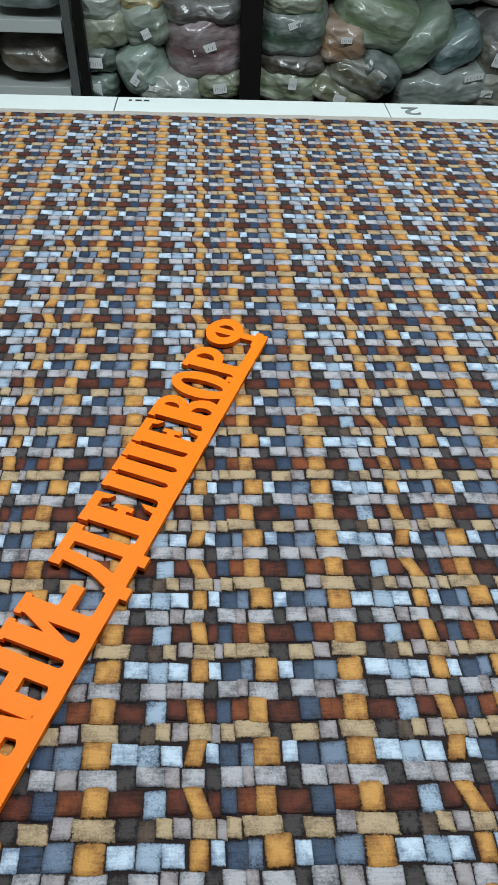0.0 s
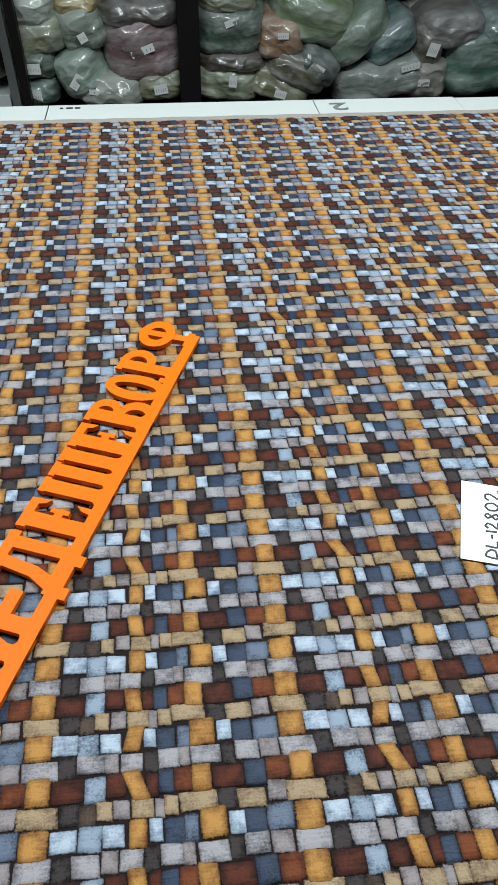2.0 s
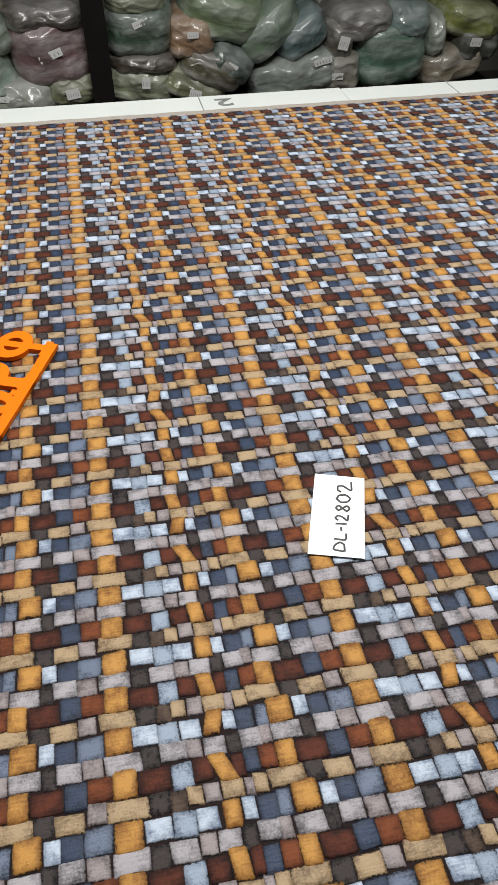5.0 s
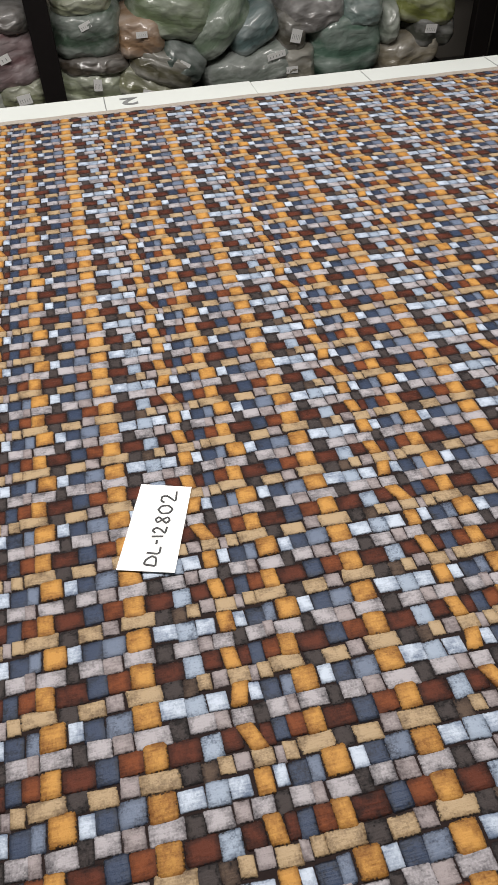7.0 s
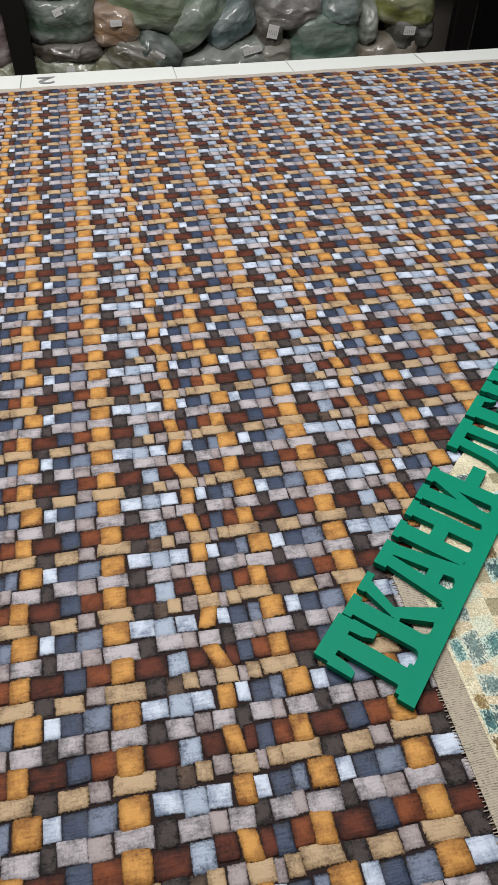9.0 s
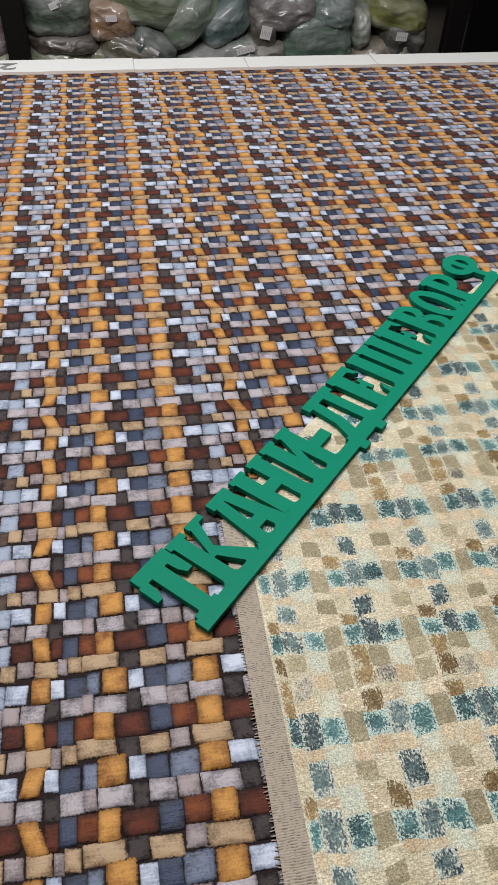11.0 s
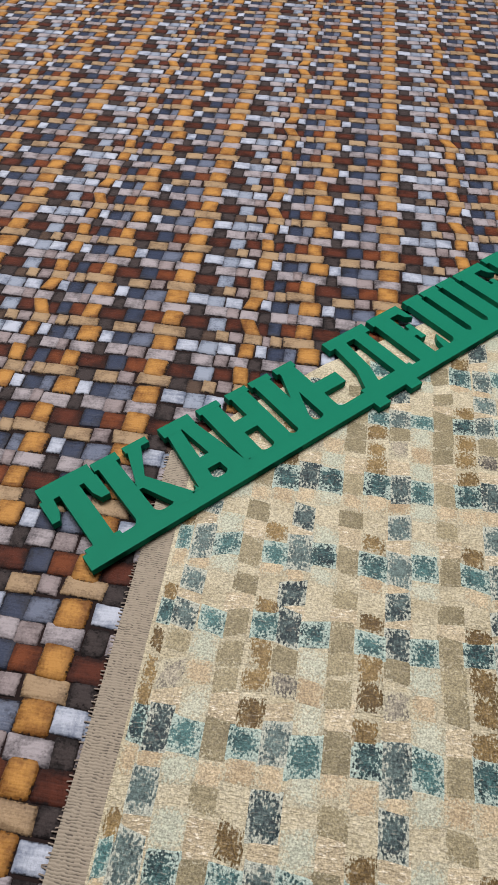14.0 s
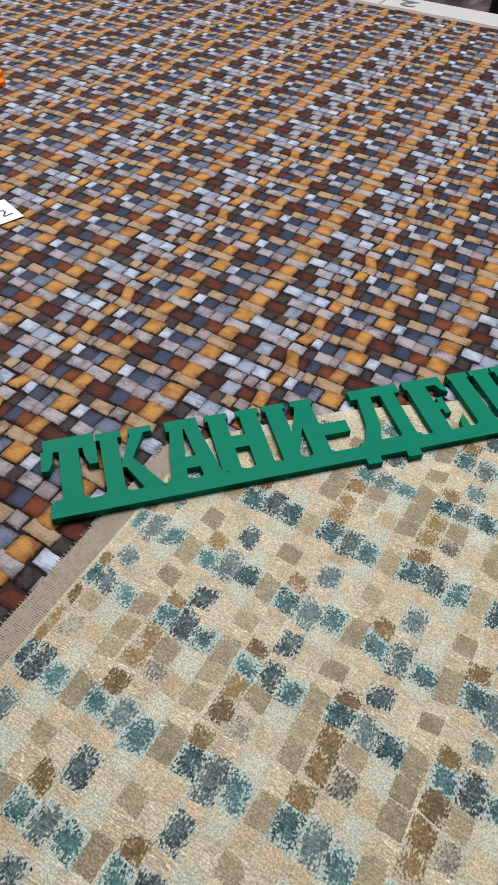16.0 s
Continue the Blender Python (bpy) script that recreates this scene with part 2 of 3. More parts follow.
# ---- brown jacquard cloth ----
PITCH = 0.0557          # four rows of patches
WIDTH = 0.1689          # one pattern width
TOP_EDGE = 1.446


def cloth_xy(u, v):
    """Where the weave lies: u counts pattern widths, v is the height of the row in metres."""
    return -0.1384 - 0.018 * v + WIDTH * u, min(v, TOP_EDGE)


def cloth_z(x, y):
    return 0.00015 * math.sin(9 * x + 4 * y) + 0.00015 * math.sin(7 * y - 5 * x + 1)


# rows from near to far: middle and height in parts of four rows, then the patches as colour, left and right edge in 1/429 of the pattern width
ROWS = (
    (0.000, 0.262, "O-22:23 L26:67 M68:103 L105:140 O145:174 L177:198 N199:233 S233:255 O257:298 L302:326 N326:363 S363:406"),
    (0.255, 0.232, "E-29:33 K34:68 D67:95 E95:120 g121:148 E149:185 g187:202 E203:225 E226:284 K286:319 E320:365 g367:397"),
    (0.500, 0.270, "O-18:21 B22:75 M76:109 B109:144 O144:173 B173:194 N194:220 R219:250 O250:281 B281:334 N334:370 R369:411"),
    (0.755, 0.240, "G-27:29 K30:61 G61:104 g106:131 G133:169 K171:195 G196:229 g229:249 G251:299 K300:324 G324:364 g365:399"))


def parse(text):
    out = []
    for word in text.split():
        lo, hi = word[1:].split(":")
        out.append((word[0], float(lo) / 429, float(hi) / 429))
    return out


ROWS = [(m, h, parse(t)) for m, h, t in ROWS]


def relief_cloth(patches, lift, rings, zf):
    """Patches as (corners, material index, height): a small cushion on the sheet, in rings of (inset, part of the height)."""
    verts, faces, ids, uvs = [], [], [], []
    for quad, mid, up in patches:
        n = len(verts)
        cx, cy = sum(p[0] for p in quad) / 4, sum(p[1] for p in quad) / 4
        for inset, part_up in rings:
            for x, y in quad:
                x, y = x + (cx - x) * inset, y + (cy - y) * inset
                verts.append((x, y, zf(x, y) + lift + up * part_up))
        for r in range(len(rings) - 1):
            m = n + 4 * r
            a, b = rings[r][0] / 2, rings[r + 1][0] / 2
            ua = ((a, a), (1 - a, a), (1 - a, 1 - a), (a, 1 - a))
            ub = ((b, b), (1 - b, b), (1 - b, 1 - b), (b, 1 - b))
            for i in range(4):
                j = (i + 1) % 4
                faces.append((m + i, m + j, m + 4 + j, m + 4 + i))
                uvs += [*ua[i], *ua[j], *ub[j], *ub[i]]
        m = n + 4 * (len(rings) - 1)
        faces.append((m, m + 1, m + 2, m + 3))
        b = rings[-1][0] / 2
        uvs += [b, b, 1 - b, b, 1 - b, 1 - b, b, 1 - b]
        ids += [mid] * (4 * (len(rings) - 1) + 1)
    return verts, faces, ids, uvs


def cushions(patches, zf):
    """Plump woven patches as (corners, material index, height, roundness, bulge): soft corners, swelling sides, a domed top."""
    verts, faces, ids, uvs = [], [], [], []
    rings = ((1.0, -0.1), (0.96, 0.55), (0.80, 0.92), (0.40, 1.0))
    for quad, mid, up, rounded, bulge in patches:
        n = len(verts)
        c = 1 - rounded
        b = 1 + bulge
        rim = ((-c, -1), (0, -b), (c, -1), (1, -c), (b, 0), (1, c), (c, 1), (0, b), (-c, 1), (-1, c), (-b, 0), (-1, -c))
        (x0, y0), (x1, y1), (x2, y2), (x3, y3) = quad
        flat = []
        for size, part_up in rings:
            for p, q in rim:
                p, q = p * size, q * size
                flat.append((0.5 + p / 2, 0.5 + q / 2))
                a, e = (1 + p) / 2, (1 + q) / 2
                x = (x0 * (1 - a) + x1 * a) * (1 - e) + (x3 * (1 - a) + x2 * a) * e
                y = (y0 * (1 - a) + y1 * a) * (1 - e) + (y3 * (1 - a) + y2 * a) * e
                verts.append((x, y, zf(x, y) + up * part_up))
        for r in range(3):
            for i in range(12):
                j = (i + 1) % 12
                f = (12 * r + i, 12 * r + j, 12 * r + 12 + j, 12 * r + 12 + i)
                faces.append(tuple(n + e for e in f))
                for e in f:
                    uvs += flat[e]
        faces.append(tuple(range(n + 36, n + 48)))
        for e in range(36, 48):
            uvs += flat[e]
        ids += [mid] * 37
    return verts, faces, ids, uvs


rnd = random.Random(7)
codes = list(WEAVE)
jit = {(r, c): [rnd.uniform(-1, 1) for _ in range(8)] for r in range(12) for c in range(12)}
patches = []
TALL = {"O": 1.22, "L": 0.92, "G": 0.94, "E": 0.94, "g": 0.94, "B": 1.02, "R": 1.02, "M": 1.04, "S": 1.10, "N": 1.10, "K": 1.1, "D": 1.1}
RISE = {"K": 0.0004, "D": 0.0004, "B": 0.0006, "R": 0.0007, "O": 0.0016, "L": 0.0012, "M": 0.0010, "S": 0.0009, "N": 0.0008, "G": 0.0013, "g": 0.0011, "E": 0.0013}
ROUND = {"O": (0.16, 0.04), "B": (0.22, 0.03), "R": (0.22, 0.03), "K": (0.2, 0.02), "D": (0.2, 0.02), "N": (0.14, 0.02), "S": (0.14, 0.02), "M": (0.13, 0.01)}
for n in range(-6, 21):
    jog = (0.004, -0.014, 0.004)[n % 3]
    for q, (centre, high, row) in enumerate(ROWS):
        for k in range(-5, 9):
            for c, (code, lo, hi) in enumerate(row):
                j = jit[(n * 4 + q) % 12, c]
                mid_u, half = (lo + hi) / 2 + j[0] * 0.004 + jog * (1 - abs(centre - 0.1)), (hi - lo) / 2 * (1.045 + 0.05 * j[1])
                vh = PITCH * high / 2 * (1 + 0.05 * j[2]) * TALL.get(code, 1.0)
                vc = 0.2915 + PITCH * (n + centre + 0.018 * j[3]) + 0.012 * PITCH * math.sin(c * 1.7 + q)
                lean = 0.06 * half * j[4]
                if code == "O" and c == 4 and q == 2:
                    lean, vh = (-0.024, vh * 1.12) if n % 3 == 0 else (-0.006, vh)
                if code == "O" and c == 4 and q == 0 and n % 3 == 1:
                    lean = 0.014
                if vc > TOP_EDGE + 0.002 or vc - vh < -0.05:
                    continue
                bow = 0.07 * vh * j[5] - (0.05 * vh if code in "GEgL" else 0.0)
                quad = [cloth_xy(k + mid_u + sx * half + sy * lean, vc + sy * vh + sx * bow) for sx, sy in ((-1, -1), (1, -1), (1, 1), (-1, 1))]
                if not -0.95 < quad[0][0] < 1.45:
                    continue
                patches.append((quad, codes.index(code), RISE[code] + 0.00004 * ((c + 2 * q) % 5), *ROUND.get(code, (0.09, 0.0))))

cloth = empty("patterned_cloth", "brown, ochre and blue jacquard furnishing cloth spread on the table", "fabric")
v, f, ids, uvs = cushions(patches, cloth_z)
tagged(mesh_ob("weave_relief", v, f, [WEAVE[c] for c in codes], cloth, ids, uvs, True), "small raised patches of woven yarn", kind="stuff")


def sheet(xs, ys, zf, thick):
    verts = [(x, y, zf(x, y) - d) for d in (0, thick) for y in ys for x in xs]
    nx, ny = len(xs), len(ys)
    o = nx * ny
    faces = []
    for j in range(ny - 1):
        for i in range(nx - 1):
            a = j * nx + i
            faces.append((a, a + 1, a + nx + 1, a + nx))
            faces.append((o + a, o + a + nx, o + a + nx + 1, o + a + 1))
    rim = [i for i in range(nx)] + [j * nx + nx - 1 for j in range(1, ny)] + [(ny - 1) * nx + i for i in range(nx - 2, -1, -1)] + [j * nx for j in range(ny - 2, 0, -1)]
    for a, b in zip(rim, rim[1:] + rim[:1]):
        faces.append((a, o + a, o + b, b))
    return verts, faces


span = lambda a, b, n: [a + (b - a) * i / n for i in range(n + 1)]
v, f = sheet(span(-0.97, 1.355, 60), span(-0.055, TOP_EDGE - 0.0002, 40), lambda x, y: cloth_z(x, y) + 0.0001, 0.0007)
mesh_ob("ground_weave", v, f, BACKING, cloth)
v, f = sheet(span(-0.97, 1.355, 120), [TOP_EDGE, 1.454, 1.4625], lambda x, y: cloth_z(x, y) * 0.5 + 0.0006 + 0.0004 * math.sin(60 * x), 0.0008)
mesh_ob("selvage", v, f, SELVAGE, cloth)

# ---- pale cloth with teal and olive patches, laid over the brown one ----
SIGN_AT, SIGN_TURN, SIGN_SIZE = (0.369, 0.2585), 45.8, 0.952


def on_sign(x, y):
    """From the green sign's own axes (metres along it, metres above its foot) to the table."""
    c, n = math.cos(radians(SIGN_TURN)), math.sin(radians(SIGN_TURN))
    x, y = x * SIGN_SIZE, y * SIGN_SIZE
    return SIGN_AT[0] + x * c - y * n, SIGN_AT[1] + x * n + y * c


def cream(name, base, light, rough=0.55, speck=0.5, lines=False):
    """Pale ground weave: soft clouds, fine thread grain and a few bright floating picks."""
    k = Nodes(name)
    obj = k.coords()
    mp = k.n("ShaderNodeMapping")
    k.link(obj, mp.inputs[0])
    mp.inputs["Rotation"].default_value, mp.inputs["Scale"].default_value = (0, 0, radians(38)), (0.35, 1.0, 1.0)
    twill = k.noise(mp.outputs[0], 900, 1)
    f = k.math("ADD", k.math("MULTIPLY", twill, speck), k.math("MULTIPLY", k.noise(obj, 38, 3), 1.0))
    col = k.mix(k.ramp(f, 0.5, 1.05), base, light)
    zone = k.ramp(k.noise(obj, 60, 1), 0.45, 0.62)
    fleck = k.math("MULTIPLY", k.ramp(k.noise(obj, 950, 2), 0.56, 0.64), k.math("MULTIPLY", zone, 0.45))
    col = k.mix(fleck, col, tuple(c * 0.45 for c in base[:3]) + (1,))
    mp2 = k.n("ShaderNodeMapping")
    k.link(obj, mp2.inputs[0])
    mp2.inputs["Scale"].default_value = (0.3, 1.0, 1.0)
    stitch = k.noise(mp2.outputs[0], 1000, 1)
    col = k.mix(k.math("MULTIPLY", k.ramp(stitch, 0.58, 0.70), 0.75 if lines else 0.22), col, srgb(222, 216, 196))
    k.put(k.b.inputs["Base Color"], k.mix(1.0, col, k.grain(obj, 0.70, 1.36), "MULTIPLY"))
    k.b.inputs["Roughness"].default_value = rough
    k.b.inputs["Specular IOR Level"].default_value = 0.3
    k.bump(k.math("ADD", twill, stitch), 0.8, 0.0007)
    return k.m


CREAM = cream("cream_ground", srgb(160, 152, 124), srgb(192, 187, 162))


def tuft(name, base, light, back, keep=0.0, speck=0.6, streak=False):
    """A patch of coloured picks that thin out raggedly towards its rim, over the ground colour."""
    k = Nodes(name)
    obj, uv = k.coords(), k.coords("UV")
    sep = k.n("ShaderNodeSeparateXYZ")
    k.link(uv, sep.inputs[0])
    du = k.math("POWER", k.math("ABSOLUTE", k.math("SUBTRACT", sep.outputs[0], 0.5)), 3.0)
    dv = k.math("POWER", k.math("ABSOLUTE", k.math("SUBTRACT", sep.outputs[1], 0.5)), 3.0)
    d = k.math("POWER", k.math("ADD", du, dv), 1 / 3)
    mp = k.n("ShaderNodeMapping")
    k.link(obj, mp.inputs[0])
    mp.inputs["Scale"].default_value = (1.0, 0.6, 1.0) if streak else (1.0, 0.8, 1.0)
    pick = k.noise(mp.outputs[0], 850, 2, 0.6)
    gone = k.math("ADD", k.math("MULTIPLY", d, 1.7), k.math("MULTIPLY", k.math("SUBTRACT", pick, 0.5), 2.4))
    gone = k.math("ADD", gone, k.math("MULTIPLY", k.math("SUBTRACT", k.noise(obj, 130, 2), 0.5), 1.0))
    isl = k.n("ShaderNodeNewGeometry").outputs["Random Per Island"]
    f = k.math("ADD", k.math("MULTIPLY", pick, speck * 1.3), k.math("MULTIPLY", k.noise(obj, 160, 2), 0.8))
    f = k.math("ADD", f, k.math("MULTIPLY", k.math("SUBTRACT", isl, 0.5), 0.5))
    mid = 0.4 + speck * 0.65
    col = k.mix(k.ramp(f, mid - 0.35, mid + 0.45), base, light)
    gone = k.math("ADD", gone, k.math("MULTIPLY", isl, 0.12))
    col = k.mix(k.ramp(gone, 0.68 + keep, 0.96 + keep), col, back)
    mp2 = k.n("ShaderNodeMapping")
    k.link(obj, mp2.inputs[0])
    mp2.inputs["Scale"].default_value = (0.3, 1.0, 1.0)
    stitch = k.noise(mp2.outputs[0], 1000, 1)
    col = k.mix(k.math("MULTIPLY", k.ramp(stitch, 0.62, 0.72), 0.2), col, srgb(214, 208, 188))
    k.put(k.b.inputs["Base Color"], k.mix(1.0, col, k.grain(obj, 0.70, 1.36), "MULTIPLY"))
    k.b.inputs["Roughness"].default_value = 0.55
    k.b.inputs["Specular IOR Level"].default_value = 0.3
    k.bump(k.math("ADD", pick, stitch), 0.7, 0.0006)
    return k.m


BACK, MINT = srgb(170, 166, 142), srgb(156, 176, 166)
TUFTS = {
    "b": tuft("slate_blue_picks", srgb(14, 38, 44), srgb(104, 128, 124), srgb(166, 173, 160), -0.04, 1.1, True),
    "t": tuft("teal_picks", srgb(0, 36, 42), srgb(74, 122, 120), MINT, -0.10, 1.0),
    "o": tuft("olive_picks", srgb(118, 111, 85), srgb(156, 148, 118), BACK, 0.26, 0.8),
    "m": tuft("mint_picks", srgb(164, 172, 154), srgb(184, 187, 167), BACK, -0.1, 0.5),
    "w": tuft("brown_picks", srgb(80, 62, 28), srgb(146, 124, 80), BACK, 0.04, 1.0, True),
    "u": tuft("tan_picks", srgb(158, 141, 111), srgb(192, 179, 149), BACK, 0.0, 0.8),
    "s": tuft("grey_picks", srgb(60, 60, 58), srgb(172, 166, 146), BACK, -0.05, 1.1, True),
    "h": cream("striped_picks", srgb(160, 148, 120), srgb(194, 184, 156), 0.5, 0.4, True),
}
PALE_KINDS = (("btot", "hmhw", "bcoc", "umuu"), ("btot", "hmhw", "suow", "omow"), ("btot", "hchw", "bcoc", "umcu"))
PALE_STEPS = (0.0562, 0.0592, 0.0468)
PALE_STEP = 0.0565


def pale_xy(u, v):
    return 0.4245 + PALE_STEP * u, v


RIDGE = [on_sign(0.086, 0.056), on_sign(0.15, 0.056), on_sign(0.23, 0.056), on_sign(0.40, 0.036), on_sign(0.60, 0.012), on_sign(0.95, -0.03)]


def ridge_y(x):
    for (xa, ya), (xb, yb) in zip(RIDGE, RIDGE[1:]):
        if xa <= x <= xb:
            return ya + (yb - ya) * (x - xa) / (xb - xa)
    return RIDGE[0][1] if x < RIDGE[0][0] else RIDGE[-1][1]


def hem_x(y):
    return 0.3925 - 0.006 * y


pale = empty("pale_cloth", "cream jacquard cloth with teal and olive patches and frayed edge", "fabric")
outline = [(hem_x(-0.05) + 0.0186, -0.05), (0.95, -0.05)] + [p for p in reversed(RIDGE)]
outline[-1] = (RIDGE[0][0] + 0.0186, RIDGE[0][1] + 0.012)


def slab(outline, z0, z1):
    n = len(outline)
    verts = [(x, y, z1) for x, y in outline] + [(x, y, z0) for x, y in outline]
    faces = [tuple(range(n)), tuple(range(2 * n - 1, n - 1, -1))]
    faces += [(i, n + i, n + (i + 1) % n, (i + 1) % n) for i in range(n)]
    return verts, faces


mesh_ob("cream_ground", *slab(outline, 0.0015, 0.0024), CREAM, pale)
ptuft, pcodes = [], list(TUFTS)
rnd = random.Random(3)
foot = 0.128 - PALE_STEPS[2] - PALE_STEPS[1]
for n in range(-2, 13):
    rise = PALE_STEPS[n % 3]
    for q in range(4):
        row = PALE_KINDS[n % 3][q]
        for k in range(-1, 10):
            for c in range(4):
                code = row[c]
                if code == "c":
                    continue
                tall = {"b": 0.64, "o": 0.56, "t": 0.60, "w": 0.46, "m": 0.56, "h": 0.5}.get(code, 0.46)
                wide = {"o": 0.46, "h": 0.5, "t": 0.56, "m": 0.56, "b": 0.5}.get(code, 0.46)
                if q == 0 and code in "bo":
                    tall *= 1.2
                elif code == "o":
                    tall *= 0.8
                uc, vc = k + c / 4 + rnd.uniform(-0.02, 0.02), foot + rise * (q / 4 + rnd.uniform(-0.04, 0.04))
                hu, hv = wide / 4 * rnd.uniform(0.92, 1.12), rise * tall / 4 * rnd.uniform(0.9, 1.2)
                skew = rnd.uniform(-0.002, 0.002)
                quad = [pale_xy(uc + sx * hu, vc + sy * hv + sx * skew) for sx, sy in ((-1, -1), (1, -1), (1, 1), (-1, 1))]
                if quad[1][0] < hem_x(quad[1][1]) + 0.022:
                    continue
                quad = [(max(x, hem_x(y) + 0.0188), y) for x, y in quad]
                if any(y > ridge_y(x) - 0.004 or y < -0.045 or x > 0.94 for x, y in quad):
                    continue
                ptuft.append((quad, pcodes.index(code), 0.00004 + 0.00002 * (q + 4 * (c % 2)) + (0.0002 if code in "bt" else 0.0001 if code in "ow" else 0.0)))
    foot += rise
v, f, ids, uvs = relief_cloth(ptuft, 0.00242, ((0, 0), (0.2, 1.0)), lambda x, y: 0.0)
tagged(mesh_ob("weave_relief", v, f, [TUFTS[c] for c in pcodes], pale, ids, uvs), "teal, olive and brown tufts in the weave", kind="stuff")


def hem_material():
    k = Nodes("ribbed_selvage")
    obj = k.coords()
    wv = k.n("ShaderNodeTexWave")
    mp = k.n("ShaderNodeMapping")
    k.link(obj, mp.inputs[0])
    mp.inputs["Rotation"].default_value = (0, 0, radians(90))
    k.link(mp.outputs[0], wv.inputs["Vector"])
    wv.inputs["Scale"].default_value, wv.inputs["Distortion"].default_value = 230, 5.0
    pick = k.cells(obj, 800, 440)
    f = k.math("ADD", wv.outputs[1], k.math("MULTIPLY", pick, 0.6))
    f = k.math("ADD", f, k.math("MULTIPLY", k.noise(obj, 90, 2), 0.4))
    k.put(k.b.inputs["Base Color"], k.mix(k.ramp(f, 0.15, 0.8), srgb(56, 49, 40), srgb(148, 139, 122)))
    k.b.inputs["Roughness"].default_value = 0.7
    k.bump(f, 0.35, 0.0004)
    return k.m


HEM = hem_material()
ys = span(-0.05, RIDGE[0][1], 30)
hem = [(hem_x(y) + 0.0184, y) for y in ys[:-1]] + [(hem_x(ys[-1]) + 0.0184, ys[-1] + 0.011)] + [(hem_x(y), y) for y in reversed(ys)]
mesh_ob("selvage", *slab(hem, 0.0015, 0.0023), HEM, pale)
THREAD = plain("dark_thread", srgb(150, 138, 124), 0.7, 200, 0.4)
tv, tf = [], []
y = -0.05
while y < RIDGE[0][1]:
    x, ln, w = hem_x(y), rnd.uniform(0.001, 0.0032), 0.0007
    i = len(tv)
    dy = rnd.uniform(-0.0008, 0.0008)
    tv += [(x + 0.001, y, 0.0022), (x + 0.001, y + w, 0.0022), (x - ln, y + w * 0.8 + dy, 0.0015), (x - ln, y + dy, 0.0015),
           (x + 0.001, y, 0.0012), (x + 0.001, y + w, 0.0012), (x - ln, y + w * 0.8 + dy, 0.0011), (x - ln, y + dy, 0.0011)]
    tf += [(i, i + 1, i + 2, i + 3), (i + 7, i + 6, i + 5, i + 4), (i, i + 3, i + 7, i + 4), (i + 1, i + 5, i + 6, i + 2), (i + 2, i + 6, i + 7, i + 3)]
    y += rnd.uniform(0.0016, 0.003)
tagged(mesh_ob("fringe", tv, tf, THREAD, pale), "frayed thread ends along the hem", kind="stuff")


# ---- cut-out letter signs ----
def bar(x0, x1, y0, y1):
    return [(x0, y0), (x1, y0), (x1, y1), (x0, y1)]


def arc(cx, cy, rx, ry, a0, a1, w, n=14):
    out = []
    for i in range(n):
        p, q = radians(a0 + (a1 - a0) * i / n), radians(a0 + (a1 - a0) * (i + 1) / n)
        out.append((cx + rx * math.cos(p), cy + ry * math.sin(p)))
    p = radians(a1)
    out.append((cx + rx * math.cos(p), cy + ry * math.sin(p)))
    inner = [(cx + (x - cx) * (rx - w) / rx, cy + (y - cy) * (ry - w * 0.8) / ry) for x, y in out]
    return [[out[i], out[i + 1], inner[i + 1], inner[i]] for i in range(len(out) - 1)]


def letter_e(o):
    return [bar(o + 2, o + 18, 0, 70), bar(o, o + 33, 61, 70), [(o + 33, 70), (o + 27, 61), (o + 29, 55), (o + 34, 51)],
            bar(o + 14, o + 24, 34, 42), bar(o + 21, o + 26, 29, 47), [(o + 27, 11), (o + 34, 11), (o + 34, 26), (o + 29, 20)]]


STEMS = {"letter_t": ((9, 22),), "letter_k": ((39, 52), (67, 82)), "letter_a": ((83, 95), (108, 122)), "letter_n": ((122, 134), (147, 159)), "letter_i": ((168, 180), (191, 203)),
         "letter_sh": ((326, 341), (347, 361), (367, 382)), "letter_v": ((427, 443),), "letter_r": ((512, 527),)}


def fillet(x, side, r=5.0, y=12.0):
    """A hollow quarter curve in the corner between a stem and the rail."""
    curve = [(x + side * r * (1 - math.sin(a)), y + r * (1 - math.cos(a))) for a in [i * math.pi / 10 for i in range(6)]]
    return [[(x, y - 1), (x + side * r, y - 1), curve[0], (x, y)]] + [[(x, y - 0.5), p, q] for p, q in zip(curve, curve[1:])]


